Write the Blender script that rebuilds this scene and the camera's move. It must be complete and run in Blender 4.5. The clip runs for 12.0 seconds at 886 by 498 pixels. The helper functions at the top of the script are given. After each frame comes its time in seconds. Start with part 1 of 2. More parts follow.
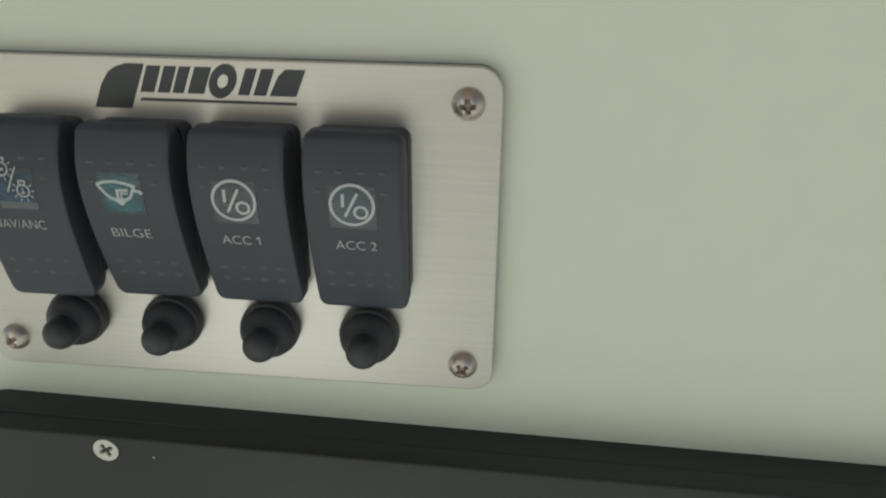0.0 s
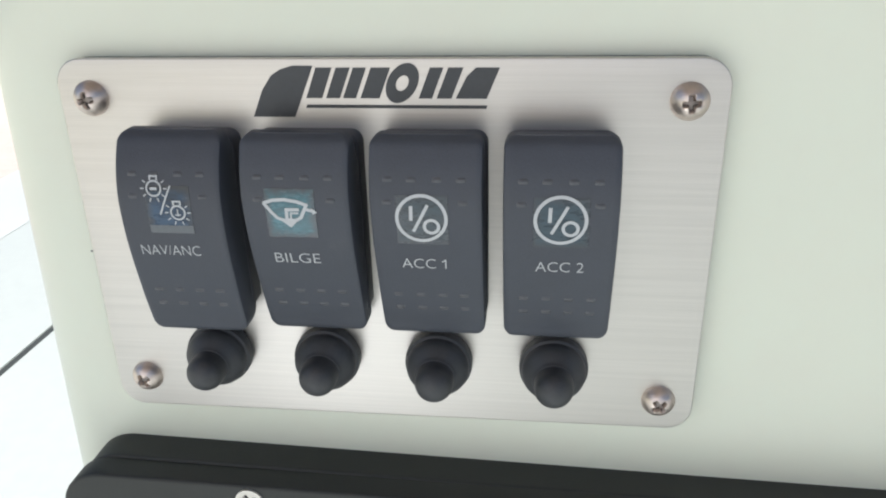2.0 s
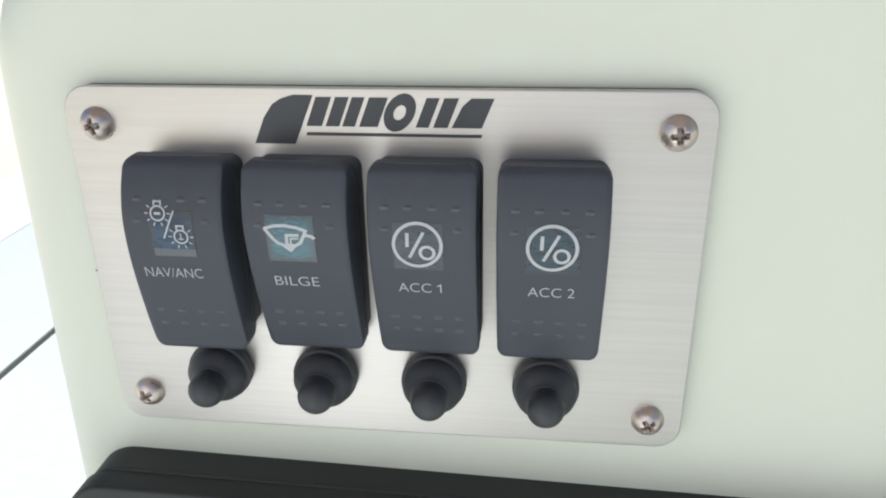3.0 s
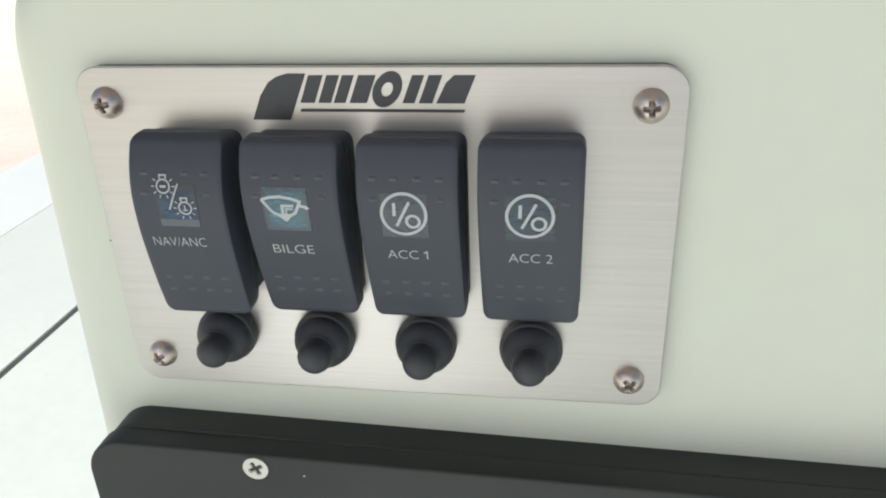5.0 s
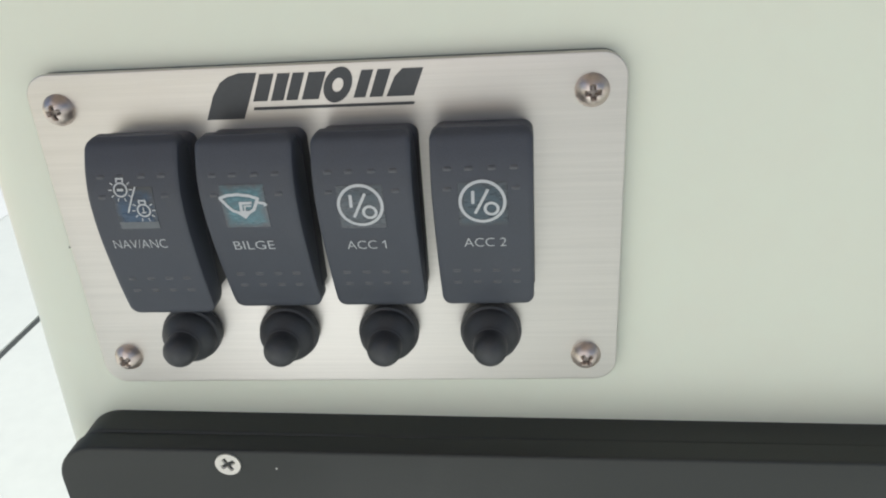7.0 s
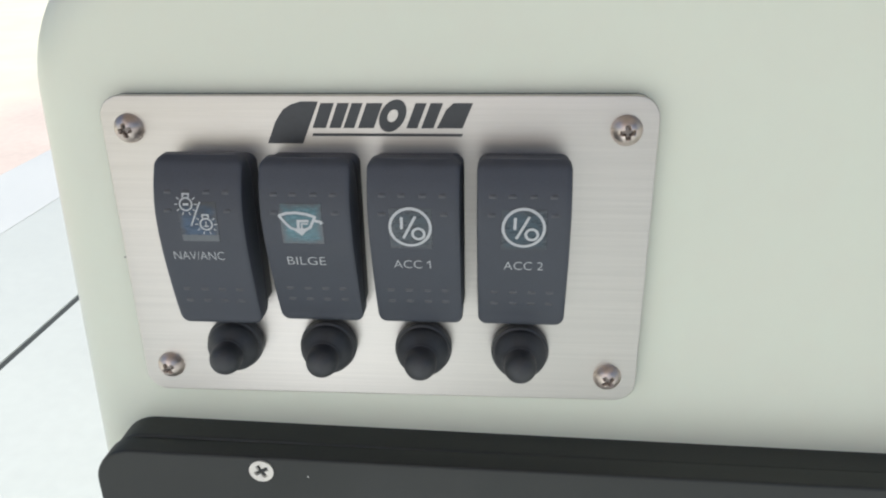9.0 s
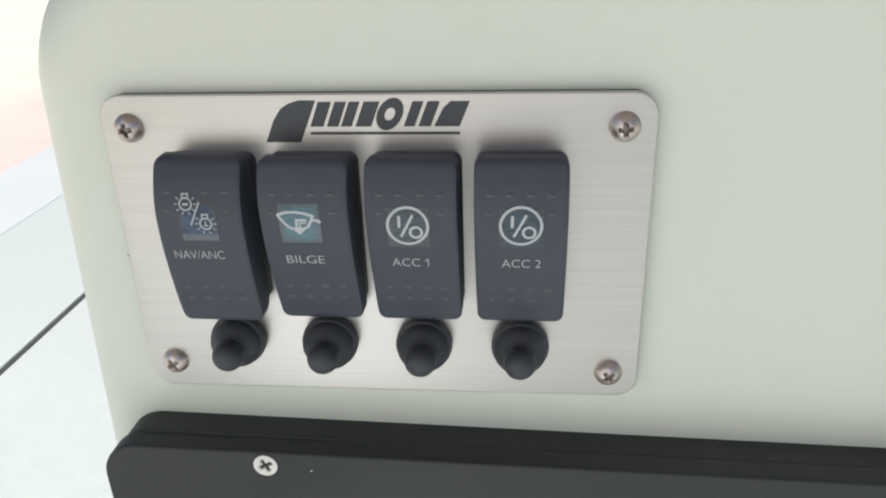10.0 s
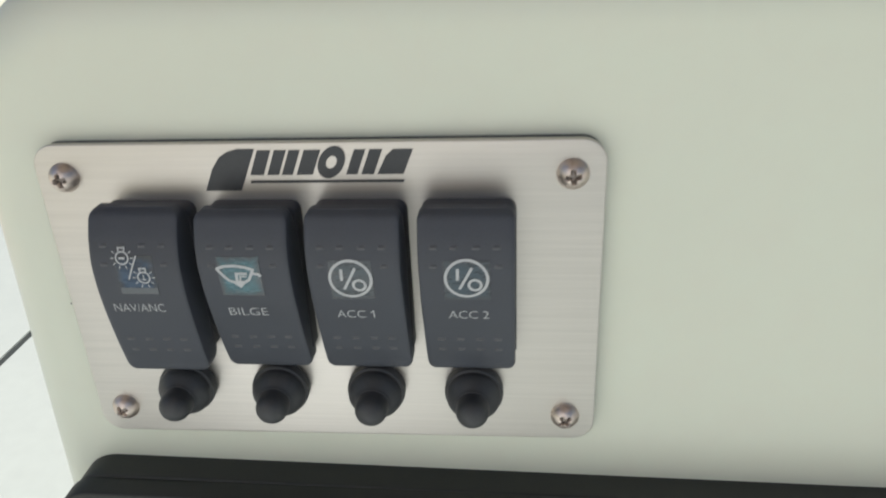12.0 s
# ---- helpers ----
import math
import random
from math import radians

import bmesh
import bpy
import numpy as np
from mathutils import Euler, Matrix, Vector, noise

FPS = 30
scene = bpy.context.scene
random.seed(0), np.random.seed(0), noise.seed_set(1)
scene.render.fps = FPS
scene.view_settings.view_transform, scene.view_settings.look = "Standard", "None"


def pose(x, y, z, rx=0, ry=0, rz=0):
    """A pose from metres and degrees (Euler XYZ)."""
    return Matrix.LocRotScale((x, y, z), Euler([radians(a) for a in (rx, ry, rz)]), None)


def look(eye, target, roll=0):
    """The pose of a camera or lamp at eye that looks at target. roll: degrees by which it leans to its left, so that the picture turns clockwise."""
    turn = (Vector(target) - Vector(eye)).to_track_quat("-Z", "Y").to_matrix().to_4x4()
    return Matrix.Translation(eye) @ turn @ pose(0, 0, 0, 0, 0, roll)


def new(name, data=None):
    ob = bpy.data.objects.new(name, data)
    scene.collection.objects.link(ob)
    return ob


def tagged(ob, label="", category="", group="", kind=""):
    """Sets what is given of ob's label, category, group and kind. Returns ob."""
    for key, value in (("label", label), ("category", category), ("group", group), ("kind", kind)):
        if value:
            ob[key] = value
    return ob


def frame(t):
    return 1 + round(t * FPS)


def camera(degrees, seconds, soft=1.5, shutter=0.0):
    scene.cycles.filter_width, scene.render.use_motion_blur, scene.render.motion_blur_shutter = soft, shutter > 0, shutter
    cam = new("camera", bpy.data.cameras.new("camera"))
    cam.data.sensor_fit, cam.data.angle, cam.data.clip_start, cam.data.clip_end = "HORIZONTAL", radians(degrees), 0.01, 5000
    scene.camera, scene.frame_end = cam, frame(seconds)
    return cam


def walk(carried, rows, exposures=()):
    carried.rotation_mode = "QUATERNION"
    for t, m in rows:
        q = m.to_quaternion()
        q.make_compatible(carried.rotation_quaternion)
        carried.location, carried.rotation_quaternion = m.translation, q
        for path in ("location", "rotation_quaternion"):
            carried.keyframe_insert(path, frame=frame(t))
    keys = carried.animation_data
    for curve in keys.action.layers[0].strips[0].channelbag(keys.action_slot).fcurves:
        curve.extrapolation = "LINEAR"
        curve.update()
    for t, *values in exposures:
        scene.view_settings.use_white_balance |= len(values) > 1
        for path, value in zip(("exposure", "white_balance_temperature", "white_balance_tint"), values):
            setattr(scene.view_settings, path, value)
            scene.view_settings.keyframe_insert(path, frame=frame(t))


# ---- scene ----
cam = camera(59.5, 12.0, soft=2.0, shutter=0.4)
PATH = [
    (0, (0.0704, -0.1635, 0.3280), (0.0520, 0.0167, 0.2432), 0.43),
    (0.2, (0.0665, -0.1589, 0.3207), (0.0460, 0.0226, 0.2392), 1.17),
    (0.5, (0.0459, -0.1501, 0.3168), (0.0307, 0.0329, 0.2375), 2.05),
    (0.7, (0.0406, -0.1549, 0.3144), (0.0260, 0.0289, 0.2370), 2.33),
    (1, (0.0422, -0.1521, 0.3140), (0.0220, 0.0309, 0.2358), -0.35),
    (1.2, (0.0360, -0.1544, 0.3115), (0.0174, 0.0286, 0.2332), 0.01),
    (1.5, (0.0352, -0.1450, 0.3173), (0.0120, 0.0354, 0.2342), -1.47),
    (2, (0.0314, -0.1475, 0.3193), (0.0075, 0.0342, 0.2392), -1.44),
    (2.5, (0.0310, -0.1478, 0.3246), (0.0071, 0.0338, 0.2442), -1.22),
    (3, (0.0327, -0.1494, 0.3256), (0.0088, 0.0323, 0.2455), -1.05),
    (3.2, (0.0316, -0.1505, 0.3264), (0.0105, 0.0319, 0.2471), -0.77),
    (4.8, (0.0411, -0.1575, 0.3279), (0.0112, 0.0210, 0.2428), -2.25),
    (5, (0.0423, -0.1574, 0.3283), (0.0119, 0.0206, 0.2422), -2.28),
    (5.3, (0.0468, -0.1619, 0.3321), (0.0158, 0.0151, 0.2443), -2.57),
    (5.5, (0.0560, -0.1667, 0.3366), (0.0228, 0.0096, 0.2483), -2.31),
    (6, (0.0495, -0.1598, 0.3283), (0.0197, 0.0186, 0.2430), -1.32),
    (6.5, (0.0414, -0.1631, 0.3303), (0.0193, 0.0159, 0.2438), -1.66),
    (6.7, (0.0451, -0.1618, 0.3299), (0.0223, 0.0163, 0.2419), -3.96),
    (8.3, (0.0311, -0.1728, 0.3260), (0.0242, 0.0099, 0.2450), -0.40),
    (8.5, (0.0321, -0.1725, 0.3277), (0.0230, 0.0106, 0.2478), -0.75),
    (8.8, (0.0325, -0.1785, 0.3302), (0.0192, 0.0052, 0.2522), -0.49),
    (9, (0.0317, -0.1771, 0.3320), (0.0156, 0.0058, 0.2527), -1.07),
    (9.5, (0.0335, -0.1782, 0.3309), (0.0141, 0.0036, 0.2500), -1.59),
    (10, (0.0360, -0.1755, 0.3351), (0.0157, 0.0053, 0.2520), -1.95),
    (10.5, (0.0380, -0.1734, 0.3386), (0.0176, 0.0074, 0.2554), -1.58),
    (11, (0.0400, -0.1680, 0.3422), (0.0203, 0.0127, 0.2587), -1.96),
    (11.5, (0.0420, -0.1633, 0.3409), (0.0223, 0.0172, 0.2571), -2.20),
    (11.8, (0.0435, -0.1607, 0.3407), (0.0239, 0.0193, 0.2557), -2.32),
    (12, (0.0471, -0.1630, 0.3468), (0.0276, 0.0158, 0.2594), -2.66),
]
walk(cam, [(t, look(eye, target, roll)) for t, eye, target, roll in PATH], exposures=[(0.0, 0.14, 6560, 3), (0.5, 0.42, 6500, 7), (1.0, 0.68, 6200, 10), (1.5, 0.80, 6120, 11), (2.5, 0.93, 6060, 12), (5.0, 0.79, 6250, 10), (5.5, 0.74, 6300, 10), (9.0, 0.72, 6100, 12), (11.0, 0.66, 6240, 11), (12.0, 0.56, 6340, 10)])

# ---- light ----
SUN_ELEVATION, SUN_TURN = 38.5, -20.0  # degrees; the turn is counted from behind the camera to its right
world = bpy.data.worlds.new("world")
scene.world = world
world.use_nodes = True
sky = world.node_tree.nodes.new("ShaderNodeTexSky")
sky.sky_type, sky.sun_disc = "NISHITA", False
sky.dust_density, sky.ozone_density = 1.7, 1.0
sky.sun_elevation, sky.sun_rotation = radians(SUN_ELEVATION), radians(180 - SUN_TURN)
back = world.node_tree.nodes["Background"]
back.inputs["Strength"].default_value = 0.060
world.node_tree.links.new(sky.outputs[0], back.inputs["Color"])
sun = new("sun", bpy.data.lights.new("sun", "SUN"))
sun.data.energy, sun.data.angle, sun.data.color = 4.8, radians(0.6), (1.0, 0.985, 0.965)
e, a = radians(SUN_ELEVATION), radians(SUN_TURN)
sun.matrix_world = look(Vector((math.sin(a) * math.cos(e), -math.cos(a) * math.cos(e), math.sin(e))) * 5, (0, 0, 0))


# ---- materials ----
def material(name, color, rough=0.5, metal=0.0, spread=0.06, scale=40.0, fine=900.0, bump=0.0, bump_scale=900.0,
             stretch=(1, 1, 1), rough_spread=0.08, coat=0.0, coat_rough=0.1, specular=0.5, tint=None):
    """Colour that varies at two scales, roughness that varies with it, and a fine relief."""
    m = bpy.data.materials.new(name)
    m.use_nodes = True
    n, ln = m.node_tree.nodes, m.node_tree.links
    b = n["Principled BSDF"]
    where = n.new("ShaderNodeTexCoord")
    place = n.new("ShaderNodeMapping")
    place.inputs["Scale"].default_value = stretch
    ln.new(where.outputs["Object"], place.inputs["Vector"])

    def grain(size, detail):
        t = n.new("ShaderNodeTexNoise")
        t.inputs["Scale"].default_value, t.inputs["Detail"].default_value = size, detail
        ln.new(place.outputs[0], t.inputs["Vector"])
        return t

    large, small = grain(scale, 4.0), grain(fine, 3.0)
    both = n.new("ShaderNodeMath")
    both.operation = "MULTIPLY_ADD"
    ln.new(small.outputs["Fac"], both.inputs[0])
    both.inputs[1].default_value = 0.5
    half = n.new("ShaderNodeMath")
    half.operation = "MULTIPLY"
    half.inputs[1].default_value = 0.5
    ln.new(large.outputs["Fac"], half.inputs[0])
    ln.new(half.outputs[0], both.inputs[2])
    ramp = n.new("ShaderNodeValToRGB")
    other = tint or color
    ramp.color_ramp.elements[0].position, ramp.color_ramp.elements[1].position = 0.3, 0.7
    ramp.color_ramp.elements[0].color = (*(c * (1 - spread) for c in other), 1)
    ramp.color_ramp.elements[1].color = (*(min(1, c * (1 + spread)) for c in color), 1)
    ln.new(both.outputs[0], ramp.inputs[0])
    ln.new(ramp.outputs[0], b.inputs["Base Color"])
    span = n.new("ShaderNodeMapRange")
    span.inputs["From Min"].default_value, span.inputs["From Max"].default_value = 0.3, 0.7
    span.inputs["To Min"].default_value, span.inputs["To Max"].default_value = rough - rough_spread, rough + rough_spread
    ln.new(both.outputs[0], span.inputs["Value"])
    ln.new(span.outputs[0], b.inputs["Roughness"])
    b.inputs["Metallic"].default_value = metal
    b.inputs["Specular IOR Level"].default_value = specular
    b.inputs["Coat Weight"].default_value, b.inputs["Coat Roughness"].default_value = coat, coat_rough
    if bump:
        relief, bumps = grain(bump_scale, 2.0), n.new("ShaderNodeBump")
        bumps.inputs["Strength"].default_value, bumps.inputs["Distance"].default_value = bump, 0.0002
        ln.new(relief.outputs["Fac"], bumps.inputs["Height"])
        ln.new(bumps.outputs[0], b.inputs["Normal"])
    return m


GELCOAT = material("pale green gelcoat", (0.735, 0.780, 0.655), 0.30, spread=0.012, scale=9, fine=120, bump=0.03, bump_scale=260, rough_spread=0.015, tint=(0.750, 0.770, 0.650))
DECK = material("white gelcoat deck", (0.485, 0.510, 0.465), 0.40, spread=0.05, scale=6, fine=90, bump=0.1, bump_scale=500)
STRIP = material("bright white gelcoat strip", (0.545, 0.56, 0.525), 0.40, spread=0.04, scale=6, fine=90, bump=0.1, bump_scale=500)
STEEL = material("brushed stainless steel", (0.59, 0.57, 0.535), 0.45, 1.0, spread=0.10, scale=160, fine=1100, bump=0.10,
                 bump_scale=520, stretch=(0.05, 1, 7), rough_spread=0.06)
SCREW = material("polished stainless steel", (0.66, 0.585, 0.53), 0.40, 1.0, spread=0.12, scale=300, fine=1500)
NICKEL = material("dull painted screw head", (0.62, 0.60, 0.54), 0.4, 0.3, spread=0.08, scale=400, fine=1500)
RECESS_SHADE = material("shade-darkened metal of a screw recess", (0.24, 0.215, 0.20), 0.5, 0.8, spread=0.2, scale=800)
PLASTIC = material("matte black switch plastic", (0.049, 0.056, 0.071), 0.50, spread=0.15, scale=120, fine=2500, bump=0.25, bump_scale=3500)
GRIP = material("worn grip mark plastic", (0.080, 0.085, 0.094), 0.4, spread=0.15, scale=300, fine=2500)
BEZEL = material("black switch frame plastic", (0.040, 0.044, 0.053), 0.5, spread=0.15, scale=120, fine=2500, bump=0.15, bump_scale=3500)
RUBBER = material("black rubber boot", (0.040, 0.043, 0.047), 0.50, spread=0.2, scale=150, fine=2000, bump=0.1, bump_scale=1500)
BOARD = material("black polymer board", (0.025, 0.0285, 0.026), 0.55, spread=0.12, scale=40, fine=1800, bump=0.3, bump_scale=2600)
PRINT = material("white printed ink", (0.50, 0.52, 0.53), 0.5, spread=0.05, scale=500)
INK = material("dark grey etched ink", (0.045, 0.05, 0.055), 0.45, spread=0.12, scale=300)


def lens_material(name, color, dark, rough=0.25):
    """A translucent lens with slanting streaks, clouded towards the darker tint and smoky round its rim."""
    m = material(name, color, rough, spread=0.55, scale=130, fine=700, stretch=(0.5, 1, 1.4), tint=dark)
    place = next(one for one in m.node_tree.nodes if one.bl_idname == "ShaderNodeMapping")
    place.inputs["Rotation"].default_value = (0, radians(38), 0)
    n, ln = m.node_tree.nodes, m.node_tree.links
    shader = n["Principled BSDF"]
    tone = shader.inputs["Base Color"].links[0].from_socket
    where, split, cloud = n.new("ShaderNodeTexCoord"), n.new("ShaderNodeSeparateXYZ"), n.new("ShaderNodeTexNoise")
    ln.new(where.outputs["Generated"], split.inputs[0])
    cloud.inputs["Scale"].default_value = 700.0
    ln.new(where.outputs["Object"], cloud.inputs["Vector"])

    def sum_up(kind, a, b):
        t = n.new("ShaderNodeMath")
        t.operation = kind
        for socket, value in zip(t.inputs, (a, b)):
            if isinstance(value, float):
                socket.default_value = value
            else:
                ln.new(value, socket)
        return t.outputs[0]

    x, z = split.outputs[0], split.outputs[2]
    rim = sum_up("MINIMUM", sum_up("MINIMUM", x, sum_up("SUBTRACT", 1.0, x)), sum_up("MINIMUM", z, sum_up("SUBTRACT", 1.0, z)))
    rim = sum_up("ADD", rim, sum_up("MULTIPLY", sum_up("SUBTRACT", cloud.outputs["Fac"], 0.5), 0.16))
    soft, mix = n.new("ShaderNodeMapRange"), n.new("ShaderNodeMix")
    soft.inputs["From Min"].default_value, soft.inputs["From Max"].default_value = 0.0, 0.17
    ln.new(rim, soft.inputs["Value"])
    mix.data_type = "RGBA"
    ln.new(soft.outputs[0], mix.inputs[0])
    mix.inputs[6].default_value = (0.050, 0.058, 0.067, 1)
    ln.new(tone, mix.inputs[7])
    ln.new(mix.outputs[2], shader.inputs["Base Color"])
    return m


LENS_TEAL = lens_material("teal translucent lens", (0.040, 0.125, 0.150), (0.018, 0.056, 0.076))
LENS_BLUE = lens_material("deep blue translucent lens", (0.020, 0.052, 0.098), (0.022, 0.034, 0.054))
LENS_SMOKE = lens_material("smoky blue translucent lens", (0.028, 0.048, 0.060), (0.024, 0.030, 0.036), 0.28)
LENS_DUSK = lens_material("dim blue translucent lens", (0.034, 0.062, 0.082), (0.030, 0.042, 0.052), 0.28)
LENS_BAND = material("clouded lens edge", (0.12, 0.135, 0.145), 0.4, spread=0.15, scale=400)
SEALANT = material("dark sealant", (0.05, 0.055, 0.05), 0.6, spread=0.2, scale=60)


def ground_material():
    """Sand beside the boat that passes into pale dry grass further off, with an uneven border."""
    m = material("sandy drive and dry grass", (0.57, 0.475, 0.395), 0.9, spread=0.10, scale=1.5, fine=30, bump=0.2, bump_scale=60)
    n, ln = m.node_tree.nodes, m.node_tree.links
    shader = n["Principled BSDF"]
    sand = shader.inputs["Base Color"].links[0].from_socket
    where, split, edge = n.new("ShaderNodeTexCoord"), n.new("ShaderNodeSeparateXYZ"), n.new("ShaderNodeMapRange")
    ln.new(where.outputs["Object"], split.inputs[0])
    wander, add = n.new("ShaderNodeTexNoise"), n.new("ShaderNodeMath")
    wander.inputs["Scale"].default_value = 1.3
    ln.new(where.outputs["Object"], wander.inputs["Vector"])
    add.operation = "ADD"
    ln.new(split.outputs[0], add.inputs[0])
    ln.new(wander.outputs["Fac"], add.inputs[1])
    edge.inputs["From Min"].default_value, edge.inputs["From Max"].default_value = -2.4, -3.3
    ln.new(add.outputs[0], edge.inputs["Value"])
    mix, tone, grass = n.new("ShaderNodeMix"), n.new("ShaderNodeTexNoise"), n.new("ShaderNodeValToRGB")
    tone.inputs["Scale"].default_value = 2.0
    ln.new(where.outputs["Object"], tone.inputs["Vector"])
    ln.new(tone.outputs["Fac"], grass.inputs[0])
    grass.color_ramp.elements[0].color, grass.color_ramp.elements[1].color = (0.58, 0.55, 0.40, 1), (0.70, 0.68, 0.52, 1)
    mix.data_type = "RGBA"
    ln.new(edge.outputs[0], mix.inputs[0])
    ln.new(sand, mix.inputs[6])
    ln.new(grass.outputs[0], mix.inputs[7])
    ln.new(mix.outputs[2], shader.inputs["Base Color"])
    return m


GROUND = ground_material()
HULL = material("pale hull side", (0.70, 0.72, 0.68), 0.35, spread=0.04, scale=4, fine=60)
CANVAS = material("grey-brown canopy cloth", (0.30, 0.25, 0.21), 0.85, spread=0.08, scale=8, fine=300, bump=0.2, bump_scale=500)
POST = material("brushed aluminium post", (0.60, 0.60, 0.60), 0.35, 1.0, spread=0.06, scale=20)
FLECK = material("pale paint fleck", (0.6, 0.6, 0.55), 0.6, spread=0.05)


# ---- building helpers ----
D = 0.1          # the panel is laid out in decimetres
BASE = 0.22      # height of the lower plate screws above the deck


def at(x, y, z):
    """A place of the panel's own plan, in metres."""
    return Vector((x * D, y * D, z * D + BASE))


def mesh_object(name, verts, faces, mat, smooth=True, mats=(), slots=None):
    me = bpy.data.meshes.new(name)
    me.from_pydata([tuple(v) for v in verts], [], faces)
    for one in (mat, *mats):
        me.materials.append(one)
    bm = bmesh.new()
    bm.from_mesh(me)
    bmesh.ops.remove_doubles(bm, verts=bm.verts, dist=1e-6)
    bmesh.ops.recalc_face_normals(bm, faces=bm.faces)
    bm.to_mesh(me)
    bm.free()
    if smooth:
        me.shade_smooth()
        me.set_sharp_from_angle(angle=radians(38))
    return new(name, me)


def under(ob, parent, label=""):
    ob.parent = parent
    ob.matrix_parent_inverse = parent.matrix_world.inverted()
    return tagged(ob, label)


def empty(name, place):
    ob = new(name)
    ob.empty_display_size = 0.005
    ob.matrix_world = Matrix.Translation(place)
    return ob


def rounded(corners, steps=10):
    """A closed outline from (x, z, radius) corners, counter-clockwise."""
    out = []
    count = len(corners)
    for i, (x, z, r) in enumerate(corners):
        p = Vector((x, z))
        into = (Vector(corners[i - 1][:2]) - p).normalized()
        onto = (Vector(corners[(i + 1) % count][:2]) - p).normalized()
        half = math.acos(max(-1, min(1, into.dot(onto)))) / 2
        reach = r / math.tan(half)
        middle = p + (into + onto).normalized() * (r / math.sin(half))
        a, b = p + into * reach - middle, p + onto * reach - middle
        turn = a.angle_signed(b)
        for k in range(steps + 1):
            q = a.copy()
            q.rotate(Matrix.Rotation(-turn * k / steps, 2))
            out.append(middle + q)
    return out


def inset(outline, d):
    out, count = [], len(outline)
    for i, p in enumerate(outline):
        run = (outline[(i + 1) % count] - outline[i - 1]).normalized()
        out.append(p + Vector((-run.y, run.x)) * d)
    return out


def slab(name, outline, front, rear, edge, mat, steps=5, turn=None):
    """A board with the outline, its front face at y = front and its front edge rounded by edge."""
    rings = []
    for k in range(steps + 1):
        a = math.pi / 2 * k / steps
        ring = inset(outline, edge * (1 - math.sin(a)))
        rings.append([at(p.x, front + edge * (1 - math.cos(a)), p.y) for p in ring])
    rings.append([at(p.x, rear, p.y) for p in outline])
    verts, faces, count = [v for ring in rings for v in ring], [], len(outline)
    for r in range(len(rings) - 1):
        for i in range(count):
            j = (i + 1) % count
            faces.append((r * count + i, r * count + j, (r + 1) * count + j, (r + 1) * count + i))
    faces.append(tuple(range(count)))
    faces.append(tuple(len(verts) - 1 - i for i in range(count)))
    return mesh_object(name, verts, faces, mat)


def box(name, low, high, mat, edge=0.004, steps=3):
    bm = bmesh.new()
    bmesh.ops.create_cube(bm, size=1.0)
    for v in bm.verts:
        v.co = Vector([low[n] + (v.co[n] + 0.5) * (high[n] - low[n]) for n in range(3)])
    if edge:
        bmesh.ops.bevel(bm, geom=bm.edges[:], offset=edge, segments=steps, affect="EDGES")
    me = bpy.data.meshes.new(name)
    bm.to_mesh(me)
    bm.free()
    me.materials.append(mat)
    if edge:
        me.shade_smooth()
        me.set_sharp_from_angle(angle=radians(38))
    return new(name, me)


def lathe(name, profile, place, mat, sides=48, lean=0.0):
    """Turned about an axis along y; the profile is of (radius, y) in decimetres."""
    verts, faces = [], []
    for r, y in profile:
        for k in range(sides):
            a = 2 * math.pi * k / sides
            verts.append(place + Vector((r * math.cos(a), y, r * math.sin(a) + lean * y)) * D)
    for r in range(len(profile) - 1):
        for k in range(sides):
            j = (k + 1) % sides
            faces.append((r * sides + k, r * sides + j, (r + 1) * sides + j, (r + 1) * sides + k))
    faces.append(tuple(range(sides)))
    faces.append(tuple(len(verts) - 1 - k for k in range(sides)))
    return mesh_object(name, verts, faces, mat)


# ---- the ground and the boat ----
def sheet(name, x0, x1, y0, y1, z, mat, cuts=12):
    verts = [(x0 + (x1 - x0) * i / cuts, y0 + (y1 - y0) * j / cuts, z) for j in range(cuts + 1) for i in range(cuts + 1)]
    faces = [(j * (cuts + 1) + i, j * (cuts + 1) + i + 1, (j + 1) * (cuts + 1) + i + 1, (j + 1) * (cuts + 1) + i)
             for j in range(cuts) for i in range(cuts)]
    return mesh_object(name, verts, faces, mat)


tagged(sheet("ground", -400, 400, -400, 400, -0.75, GROUND, 20), "pale tan sandy drive passing into sunlit dry grass", "ground", kind="structure")

SEAM = -0.377
hull = tagged(box("hull", (-0.66, -1.9, -0.75), (1.35, 2.6, -0.03), HULL, 0.05, 5), "pale gelcoat boat hull side below the deck", "hull", kind="structure")
deck = tagged(box("deck", (SEAM + 0.0031, -2.0, -0.03), (1.4, 2.7, 0.0), DECK, 0.0006), "white gelcoat boat deck around the console", "deck", kind="structure")
side = tagged(box("side_deck", (-0.690, -2.0, -0.03), (SEAM - 0.0031, 2.7, 0.0), DECK, 0.0006), "white gelcoat side deck panel with rounded edges", "deck", kind="structure")
tagged(box("seam_trim", (SEAM - 0.0030, -1.99, -0.028), (SEAM + 0.0030, 2.69, -0.0007), SEALANT, 0), "dark sealant in the joint between deck panels", "trim", kind="structure")
tagged(box("gunwale_trim", (-0.690, -2.0, 0.0), (-0.552, 2.7, 0.0004), STRIP, 0), "white raised strip along the deck edge", "trim", kind="structure")

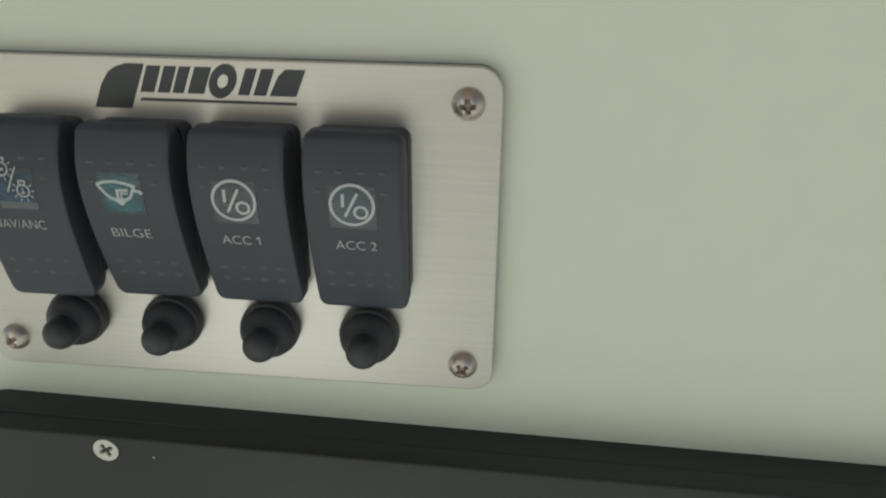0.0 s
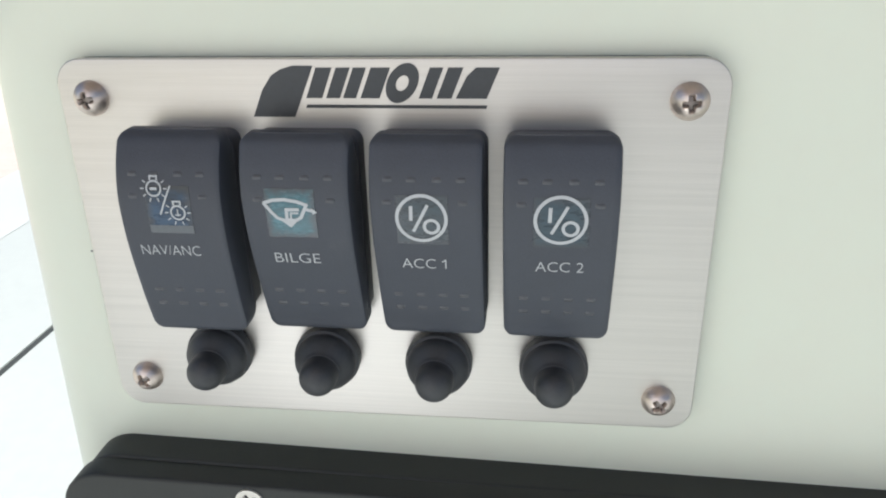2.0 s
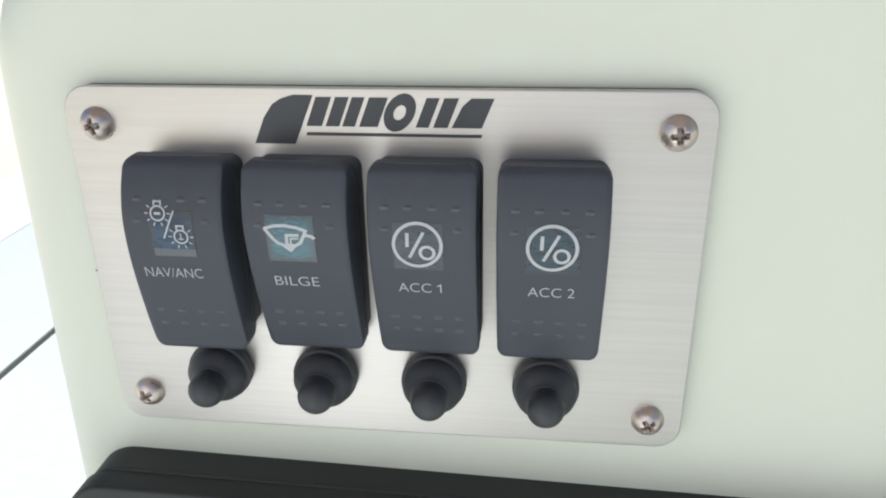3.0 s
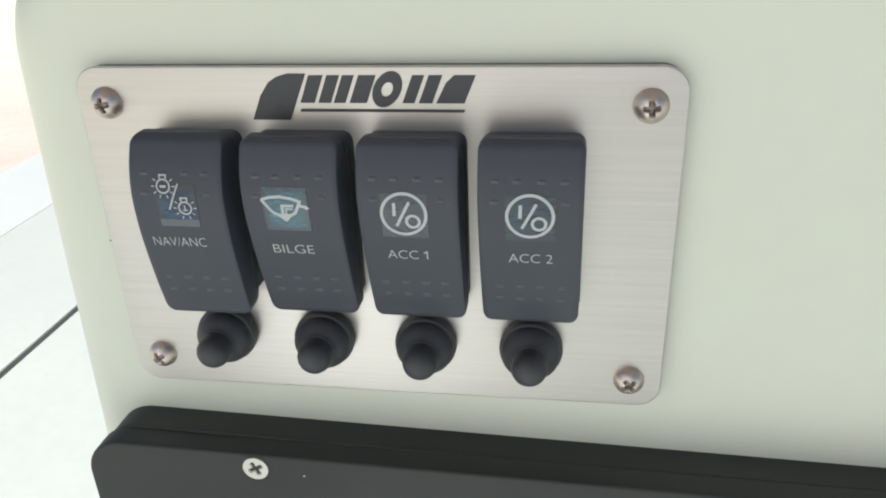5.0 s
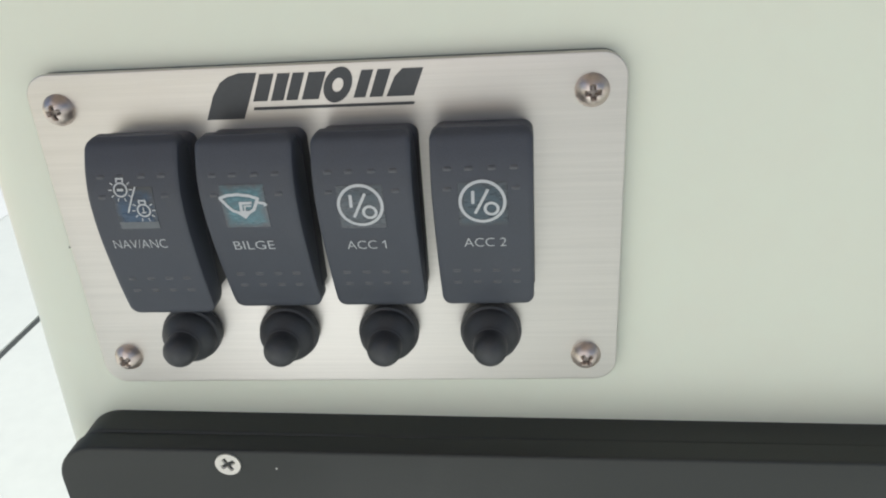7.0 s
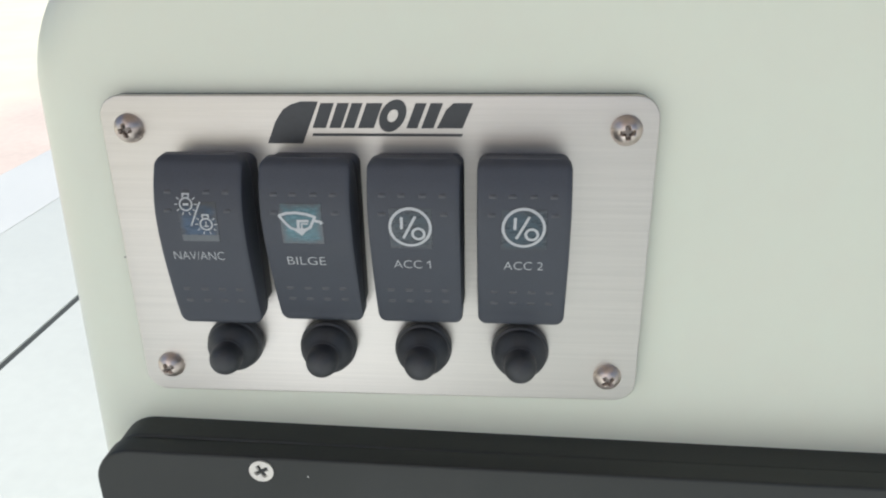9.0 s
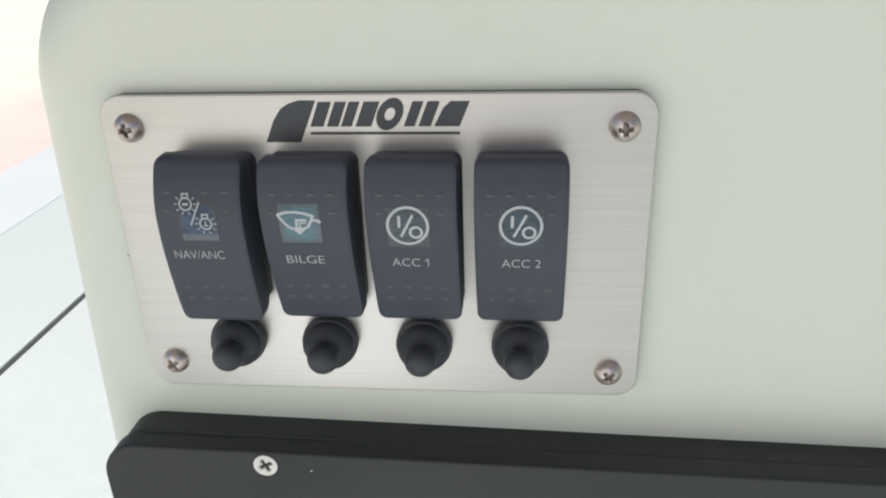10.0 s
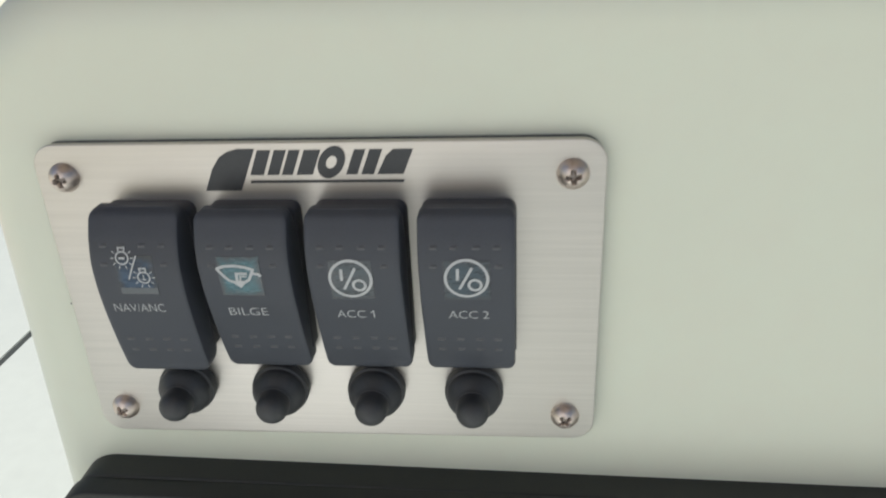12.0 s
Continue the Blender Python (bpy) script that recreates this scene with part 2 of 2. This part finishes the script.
# An added, unseen canopy shades the console from the sun and the sky above; its front edge runs askew.
ROOF_LEFT, ROOF_RIGHT, ROOF_FRONT, ROOF_BACK, ROOF_HIGH, ROOF_SKEW = -0.76, 1.75, -1.34, 2.2, 1.30, 0.65
canopy = tagged(box("added_canopy", (ROOF_LEFT, ROOF_FRONT, ROOF_HIGH), (ROOF_RIGHT, ROOF_BACK, ROOF_HIGH + 0.03), CANVAS, 0.01), "unseen grey-brown cloth canopy added to shade the console", "canopy", kind="structure")
for v in canopy.data.vertices:
    if v.co.y < 0:
        v.co.y += ROOF_SKEW * (v.co.x + 0.16)
# The posts are unseen as well, added only to carry the canopy.
for px in (ROOF_LEFT + 0.05, ROOF_RIGHT - 0.05):
    for py in (ROOF_FRONT + 0.05 + ROOF_SKEW * (px + 0.16), ROOF_BACK - 0.05):
        tagged(box("added_canopy_post", (px - 0.015, py - 0.015, 0.0 if -0.69 < px < 1.4 else -0.75), (px + 0.015, py + 0.015, ROOF_HIGH), POST, 0.004), "unseen brushed aluminium post added to carry the canopy", "post", "canopy posts")

# ---- the console ----
FACE = 0.042     # the console's face lies this far behind the plate's face
outline = rounded([(-1.003, -2.2, 0.2), (3.75, -2.2, 0.2), (3.68, 1.128, 0.42), (-0.886, 1.128, 0.42)], 14)
console = slab("console", outline, FACE, 4.2, 0.16, GELCOAT, 8)
tagged(console, "pale green-white gelcoat boat console with rounded edges", "console")

# ---- the black hatch under the panel ----
hatch = tagged(empty("hatch", at(1.2, 0.0, -1.9)), "black polymer hatch with rounded corners on the console", "hatch")


def hatch_outline(left, right, top, low, r, lean):
    return rounded([(left, low, r), (right, low, r), (right, top + lean * (right - left), r), (left, top, r)], 10)
under(slab("frame", hatch_outline(-0.81, 3.3, -0.212, -1.9, 0.12, -0.0193), -0.045, FACE, 0.008, BOARD, 4), hatch)
door = under(slab("door", hatch_outline(-0.82, 3.3, -0.221, -1.88, 0.11, -0.0140), -0.11, -0.045, 0.010, BOARD, 4), hatch)


def screw_head(name, place, radius, height, mat, turn, parent=None, label="", arm=0.56, countersunk=False):
    """A cross-recessed head that faces the camera's side, with the recess pressed into its dome."""
    rings, sides = 14, 48
    verts, faces, dark = [], [], []
    c, s = math.cos(radians(turn)), math.sin(radians(turn))

    def top(x, z):
        r = min(1.0, math.hypot(x, z))
        y = -height * (1.0 if countersunk else math.sqrt(max(0.0, 1 - (0.93 * r) ** 2)) - 0.36) / (1.0 if countersunk else 0.64)
        u, v = abs(x * c + z * s), abs(-x * s + z * c)
        deep = max(0.0, min(1.0, (0.165 - min(u, v)) / 0.07)) * max(0.0, min(1.0, (arm - max(u, v)) / 0.10))
        deep = max(deep, max(0.0, min(1.0, (0.30 - u - v) / 0.08)))
        return y + deep * (0.35 * radius), deep

    verts.append((0, top(0, 0)[0], 0))
    for i in range(1, rings + 1):
        for k in range(sides):
            a, r = 2 * math.pi * k / sides, i / rings
            x, z = r * math.cos(a), r * math.sin(a)
            verts.append((x * radius, top(x, z)[0], z * radius))
    for k in range(sides):
        faces.append((0, 1 + k, 1 + (k + 1) % sides))
    for i in range(rings - 1):
        for k in range(sides):
            j = (k + 1) % sides
            faces.append((1 + i * sides + k, 1 + i * sides + j, 1 + (i + 1) * sides + j, 1 + (i + 1) * sides + k))
    base, rim = len(verts), 1 + (rings - 1) * sides
    for k in range(sides):
        a = 2 * math.pi * k / sides
        verts.append((math.cos(a) * radius, 0.012, math.sin(a) * radius))
    for k in range(sides):
        j = (k + 1) % sides
        faces.append((rim + k, rim + j, base + j, base + k))
    ob = mesh_object(name, [place + Vector(v) * D for v in verts], faces, mat)
    ob.data.materials.append(RECESS_SHADE)
    # Deepest faces get a darker metal: the recess's shade put into colour.
    for f in ob.data.polygons:
        m = (f.center - place) / D / radius
        if top(m.x, m.z)[1] > 0.75:
            f.material_index = 1
    if parent:
        under(ob, parent, label)
    else:
        tagged(ob, label, "screw", "screws that hold the switch panel")
    return ob


screw_head("screw", at(-0.339, -0.1105, -0.270), 0.034, 0.004, NICKEL, 28, door, "pale countersunk cross-head screw", 0.6, True)
fleck = lathe("paint_fleck", [(0.0016, 0.0), (0.0030, -0.0005), (0.0022, -0.0015), (0.0005, -0.0018)], at(-0.211, -0.110, -0.285), FLECK, 10)
under(fleck, door, "tiny pale fleck")

# ---- the switch plate ----
plate = slab("switch_plate", rounded([(-0.672, -0.088, 0.055), (0.664, -0.080, 0.055), (0.664, 0.737, 0.055), (-0.664, 0.737, 0.055)], 10), 0.0, 0.016, 0.003, STEEL, 3)
tagged(plate, "brushed stainless steel switch plate screwed to the console", "switch panel")
under(slab("gasket", rounded([(-0.666, -0.082, 0.05), (0.660, -0.074, 0.05), (0.660, 0.7345, 0.05), (-0.660, 0.7345, 0.05)], 10), 0.016, FACE, 0.001, BEZEL, 2), plate, "thin black gasket behind the plate")
for x, z, turn in ((-0.595, 0.658, 8), (0.590, 0.657, 4), (-0.596, -0.007, 33), (0.589, -0.007, 40)):
    screw_head("screw", at(x, -0.004, z), 0.0365, 0.027, SCREW, turn, None, "domed stainless cross-head screw in the plate corner", 0.46)


def flat(name, polygons, y, mat, parent, label=""):
    """Flat printed shapes at the depth y, each a list of (x, z)."""
    verts, faces = [], []
    for shape in polygons:
        faces.append(tuple(range(len(verts), len(verts) + len(shape))))
        verts += [at(x, y, z) for x, z in shape]
    ob = mesh_object(name, verts, faces, mat, smooth=False)
    return under(ob, parent, label)


def bar(a, b, w, cuts=6):
    """A stroke from a to b as short quads."""
    a, b = Vector(a), Vector(b)
    run = (b - a).normalized() * (w / 2)
    n = Vector((-run.y, run.x))
    out = []
    for k in range(cuts):
        p, q = a.lerp(b, k / cuts), a.lerp(b, (k + 1) / cuts)
        out.append([tuple(p - n), tuple(q - n), tuple(q + n), tuple(p + n)])
    return [out]


def ring(x, z, r, w, sides=40, tall=1.0, lean_x=0.0, start=0.0, sweep=360.0):
    out = []
    for k in range(sides):
        quad = []
        for step, rad in ((k, r - w / 2), (k + 1, r - w / 2), (k + 1, r + w / 2), (k, r + w / 2)):
            a = radians(start + sweep * step / sides)
            dz = rad * math.sin(a) * tall
            quad.append((x + rad * math.cos(a) + lean_x * dz, z + dz))
        out.append(quad)
    return [out]


# The maker's mark, as plain slanted shapes and a bar under them.
def slant(x0, x1, z0, z1, k=0.40):
    return [(x0, z0), (x1, z0), (x1 + k * (z1 - z0), z1), (x0 + k * (z1 - z0), z1)]


blocks = [[(-0.256, 0.622), (-0.170, 0.622), (-0.126, 0.723), (-0.166, 0.7235), (-0.192, 0.716), (-0.2115, 0.704), (-0.232, 0.676)]]
blocks += [slant(x0, x1, 0.660, 0.7195) for x0, x1 in ((-0.144, -0.112), (-0.104, -0.076), (-0.070, -0.044), (-0.035, 0.003), (0.080, 0.106), (0.115, 0.144))]
blocks += [[(0.152, 0.660), (0.212, 0.660), (0.237, 0.7195), (0.192, 0.7195), (0.174, 0.703)]]
for shape in blocks:
    flat("mark_block", [shape], -0.0012, INK, plate, "dark grey slanted block of the maker's mark")
flat("mark_ring", ring(0.049, 0.6895, 0.0215, 0.019, 36, 1.25, 0.3)[0], -0.0012, INK, plate, "dark grey ring of the maker's mark")
flat("mark_bar", [slant(-0.146, 0.211, 0.6405, 0.6470, 0.4)], -0.0012, INK, plate, "dark grey bar under the maker's mark")

# a dark speck at the plate's edge
for x, z, r in ((-0.669, 0.315, 0.0024),):
    under(lathe("speck", [(r * 0.5, 0.001), (r, -0.0008), (r * 0.4, -0.0016)], at(x, -0.0005, z), INK, 10), plate, "dark speck")

# ---- rocker switches ----
PROFILE = [(0.170, -0.046), (0.178, -0.060), (0.20, -0.0685), (0.25, -0.0865), (0.30, -0.102), (0.35, -0.1165), (0.40, -0.129), (0.45, -0.1375),
           (0.50, -0.141), (0.55, -0.1335), (0.585, -0.121), (0.606, -0.110), (0.615, -0.096)]
ZS, YS = [p[0] for p in PROFILE], [p[1] for p in PROFILE]


TIP = 0.0        # how far the rocker is tipped from its off position


def front(z):
    """Depth of the rocker's face at a height, as a smooth curve through the profile."""
    n = len(ZS)
    i = max(0, min(n - 2, int(np.searchsorted(ZS, z)) - 1))
    h = ZS[i + 1] - ZS[i]
    def slope(k):
        if k in (0, n - 1):
            return (YS[1] - YS[0]) / (ZS[1] - ZS[0]) if k == 0 else (YS[-1] - YS[-2]) / (ZS[-1] - ZS[-2])
        return (YS[k + 1] - YS[k - 1]) / (ZS[k + 1] - ZS[k - 1])
    t = max(0.0, min(1.0, (z - ZS[i]) / h))
    a, b = slope(i) * h, slope(i + 1) * h
    return ((2 * t**3 - 3 * t**2 + 1) * YS[i] + (t**3 - 2 * t**2 + t) * a + (3 * t**2 - 2 * t**3) * YS[i + 1] + (t**3 - t**2) * b) + TIP * (z - 0.44)


HALF, LOW, HIGH, EDGE, CORNER_HIGH, CORNER_LOW = 0.106, 0.170, 0.616, 0.0065, 0.022, 0.032


def rocker_mesh(name, x0, mat):
    """The moving face: curved from top to foot, with rounded sides and corners."""
    cols, rows = 18, 60
    us = [-1 + 2 * i / cols for i in range(cols + 1)]
    verts, faces = [], []
    for j in range(rows + 1):
        z = LOW + (HIGH - LOW) * (0.5 - 0.5 * math.cos(math.pi * j / rows))
        near, round_by = min((z - LOW, CORNER_LOW), (HIGH - z, CORNER_HIGH))
        pull = round_by - math.sqrt(max(0.0, round_by**2 - (round_by - near) ** 2)) if near < round_by else 0.0
        half = HALF - pull
        across = abs(2 * (z - LOW) / (HIGH - LOW) - 1)
        rear = min(-0.02, front(z) + 0.022 + 0.09 * (1 - across**3))
        row = [at(x0 - half, rear, z)]
        for u in us:
            x = half * math.sin(u * math.pi / 2)
            off = half - abs(x)
            drop = EDGE - math.sqrt(max(0.0, EDGE**2 - (EDGE - off) ** 2)) if off < EDGE else 0.0
            row.append(at(x0 + x, front(z) + drop, z))
        row.append(at(x0 + half, rear, z))
        verts += row
    w = cols + 3
    for j in range(rows):
        for i in range(w - 1):
            faces.append((j * w + i, j * w + i + 1, (j + 1) * w + i + 1, (j + 1) * w + i))
    faces.append(tuple(range(w - 1, -1, -1)))
    faces.append(tuple(rows * w + i for i in range(w)))
    return mesh_object(name, verts, faces, mat)


def patch(name, x0, x1, z0, z1, off, mat, parent, label="", cuts=8):
    """A thin raised tile that follows the rocker's face."""
    verts, faces = [], []
    for j in range(cuts + 1):
        z = z0 + (z1 - z0) * j / cuts
        for x, dy in ((x0, 0.001), (x0 + 0.001, -off), (x1 - 0.001, -off), (x1, 0.001)):
            verts.append(at(x, front(z) + dy, z))
    for j in range(cuts):
        for i in range(3):
            faces.append((j * 4 + i, j * 4 + i + 1, (j + 1) * 4 + i + 1, (j + 1) * 4 + i))
    return under(mesh_object(name, verts, faces, mat), parent, label)


def dash(x0, z0, parent, long=0.0098, tall=0.0052, high=0.0030):
    """A small raised grip mark on the rocker's face."""
    us = [-1, -0.8, -0.4, 0, 0.4, 0.8, 1]
    verts = [at(x0 + u * long, front(z0 + v * tall) + 0.0004 - high * (1 - u**4) * (1 - v**2), z0 + v * tall) for v in us for u in us]
    faces = [(j * 7 + i, j * 7 + i + 1, j * 7 + i + 8, j * 7 + i + 7) for j in range(6) for i in range(6)]
    return under(mesh_object("grip_dash", verts, faces, GRIP), parent)


def lettering(words, x0, x1, z0, z1, parent):
    """Words in the built-in font, laid on the rocker's face."""
    curve = bpy.data.curves.new("lettering", "FONT")
    curve.body, curve.resolution_u, curve.offset = words, 4, -0.012
    source = new("lettering_source", curve)
    me = bpy.data.meshes.new_from_object(source.evaluated_get(bpy.context.evaluated_depsgraph_get()))
    bpy.data.objects.remove(source)
    me.name = "lettering"
    xs, zs = [v.co.x for v in me.vertices], [v.co.y for v in me.vertices]
    for v in me.vertices:
        x = x0 + (x1 - x0) * (v.co.x - min(xs)) / (max(xs) - min(xs))
        z = z0 + (z1 - z0) * (v.co.y - min(zs)) / (max(zs) - min(zs))
        v.co = at(x, front(z) - 0.0012, z)
    if words.endswith("1"):  # the flag of the figure
        top = z1 - 0.0008
        bm = bmesh.new()
        bm.from_mesh(me)
        flag = [(x1 - 0.0025, top), (x1 - 0.0085, top - 0.0045), (x1 - 0.0085, top - 0.0072), (x1 - 0.0025, top - 0.0036)]
        bm.faces.new([bm.verts.new(at(x, front(z) - 0.0012, z)) for x, z in flag])
        bm.to_mesh(me)
        bm.free()
    me.materials.clear()
    me.materials.append(PRINT)
    return under(new("lettering", me), parent, "white printed lettering")


def on_off(x, z):
    out = ring(x, z, 0.0465, 0.0066, 48)
    out += bar((x - 0.019, z + 0.026), (x - 0.020, z - 0.004), 0.0068)
    out += bar((x + 0.0125, z + 0.0285), (x - 0.0165, z - 0.0275), 0.0062)
    return out + ring(x + 0.0185, z - 0.0160, 0.0135, 0.0062, 32)


def bulb(x, z, r):
    w = 0.0036
    out = ring(x, z, r, w, 28)
    out += bar((x - 0.007, z + r + 0.001), (x - 0.007, z + r + 0.009), w, 2) + bar((x + 0.007, z + r + 0.001), (x + 0.007, z + r + 0.009), w, 2)
    out += bar((x - 0.0088, z + r + 0.009), (x + 0.0088, z + r + 0.009), w, 2)
    for a in (0, 35, 145, 180, 215, 250, 290, 325):
        c, s = math.cos(radians(a)), math.sin(radians(a))
        out += bar((x + c * (r + 0.005), z + s * (r + 0.005)), (x + c * (r + 0.0125), z + s * (r + 0.0125)), 0.0024, 1)
    return out


def lights_icon(x, z):
    out = bulb(x - 0.027, z + 0.046, 0.0145) + bulb(x + 0.017, z - 0.0015, 0.0140)
    out += bar((x + 0.007, z + 0.052), (x - 0.019, z - 0.006), 0.0036)
    out += bar((x - 0.034, z + 0.046), (x - 0.020, z + 0.046), 0.0052, 2)
    out += bar((x + 0.017, z + 0.006), (x + 0.017, z - 0.009), 0.0024, 2) + bar((x + 0.011, z - 0.006), (x + 0.023, z - 0.006), 0.0024, 2)
    return out


def hull_icon(x, z):
    w, out = 0.0066, []
    def line(points, width=w):
        ps, sides = [Vector((x + px, z + pz)) for px, pz in points], []
        for i, p in enumerate(ps):
            along = [(b - a).normalized() for a, b in zip(ps, ps[1:])]
            before, after = along[max(0, i - 1)], along[min(len(along) - 1, i)]
            mid = (before + after).normalized()
            n = Vector((-mid.y, mid.x)) * (width / 2 / max(0.5, mid.dot(after)))
            sides.append((tuple(p - n), tuple(p + n)))
        out.append([[a[0], b[0], b[1], a[1]] for a, b in zip(sides, sides[1:])])
    line([(-0.049, 0.021), (-0.030, 0.027), (-0.008, 0.0285), (0.016, 0.025), (0.036, 0.018)])
    line([(-0.049, 0.022), (-0.034, 0.001), (-0.024, -0.010), (-0.010, -0.015), (0.000, -0.021), (0.010, -0.015), (0.022, -0.008), (0.030, 0.008), (0.036, 0.021)])
    line([(-0.006, -0.013), (-0.005, 0.008), (0.020, 0.0085)])
    line([(0.002, -0.012), (0.003, 0.001), (0.018, 0.001)], 0.0036)
    line([(0.030, 0.010), (0.050, 0.0055)])
    out.append([[(x + 0.043, z + 0.0125), (x + 0.046, z - 0.001), (x + 0.055, z + 0.0035)]])
    out.append([[(x - 0.021, z - 0.0125), (x + 0.000, z - 0.030), (x + 0.018, z - 0.0115), (x, z - 0.010)]])
    return out


def symbol(icon, parent):
    """A printed symbol, its strokes laid on the rocker's face one a hair above the other."""
    verts, faces = [], []
    for n, stroke in enumerate(icon):
        for shape in stroke:
            faces.append(tuple(range(len(verts), len(verts) + len(shape))))
            verts += [at(x, front(z) - 0.0018 - 0.00004 * n, z) for x, z in shape]
    return under(mesh_object("symbol", verts, faces, PRINT, smooth=False), parent, "white printed symbol")


def rocker_switch(x0, words, span, lens_mat, lens_box, icon, label, band=False):
    thing = tagged(empty("rocker_switch", at(x0, 0.0, 0.42)), label, "switch", "rocker switches in the panel")
    frame_outline = rounded([(x0 - 0.1075, 0.217, 0.008), (x0 + 0.1085, 0.217, 0.008), (x0 + 0.1085, 0.600, 0.024), (x0 - 0.1075, 0.600, 0.024)], 5)
    under(slab("bezel", frame_outline, -0.046, 0.0, 0.004, BEZEL, 3), thing)
    rocker = under(rocker_mesh("rocker", x0, PLASTIC), thing)
    lx0, lx1, lz0, lz1 = lens_box
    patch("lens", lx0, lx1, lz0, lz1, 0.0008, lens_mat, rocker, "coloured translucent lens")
    if band:
        patch("lens_edge", lx0 + 0.001, lx1 - 0.001, lz0 + 0.001, lz0 + 0.018, 0.0011, LENS_BAND, rocker, "clouded pale strip of the lens", 3)
    symbol(icon, rocker)
    lettering(words, *span, rocker)
    marks = [(dx, 0.540) for dx in (-0.070, -0.026, 0.022, 0.067)] + [(dx, 0.497) for dx in (-0.072, 0.070)]
    marks += [(dx, z) for z in (0.284, 0.249) for dx in (-0.066, -0.021, 0.023, 0.066)]
    for dx, z in marks:
        dash(x0 + dx, z, rocker)
    return thing


TIP = 0.1
XS = [-0.397, -0.143, 0.107, 0.357]
rocker_switch(XS[0], "NAV/ANC", (-0.4735, -0.350, 0.3705, 0.393), LENS_BLUE, (-0.445, -0.352, 0.420, 0.518), lights_icon(-0.397, 0.467),
              "black rocker switch at its middle position, lamp symbols on blue lens", True)
TIP = 0.0
rocker_switch(XS[1], "BILGE", (-0.200, -0.108, 0.3575, 0.3805), LENS_TEAL, (-0.203, -0.103, 0.418, 0.520), hull_icon(-0.155, 0.470),
              "black rocker switch with a hull symbol on a teal lens")
rocker_switch(XS[2], "ACC 1", (0.055, 0.142, 0.353, 0.3755), LENS_SMOKE, (0.050, 0.150, 0.410, 0.512), on_off(0.099, 0.465),
              "black rocker switch with an on-off symbol on a smoky lens")
rocker_switch(XS[3], "ACC 2", (0.313, 0.404, 0.3535, 0.3765), LENS_DUSK, (0.306, 0.410, 0.410, 0.512), on_off(0.357, 0.467),
              "black rocker switch with an on-off symbol on a dim blue lens")


# ---- booted push-button breakers ----
def breaker(x, z):
    thing = tagged(empty("breaker_button", at(x, 0.0, z)), "black rubber-booted breaker button below a rocker switch", "breaker", "breaker buttons in the panel")
    place = at(x, 0.0, z)
    under(lathe("collar", [(0.066, 0.0), (0.0735, -0.004), (0.0745, -0.020), (0.0735, -0.030), (0.069, -0.034), (0.060, -0.035)], place, RUBBER), thing)
    boot = [(0.064, -0.030), (0.0685, -0.035), (0.0690, -0.044), (0.0665, -0.052), (0.061, -0.060), (0.054, -0.068), (0.0480, -0.0740), (0.0446, -0.0775), (0.0438, -0.0800), (0.0426, -0.0815),
            (0.0414, -0.0822), (0.0408, -0.0850), (0.0404, -0.105)]
    boot += [(0.0404 * math.cos(a), -0.105 - 0.036 * math.sin(a)) for a in (0.25, 0.5, 0.75, 1.0, 1.2, 1.38, 1.5)]
    under(lathe("boot", boot, place, RUBBER), thing)
    return thing


for x in (-0.397, -0.145, 0.107, 0.358):
    breaker(x, 0.078)
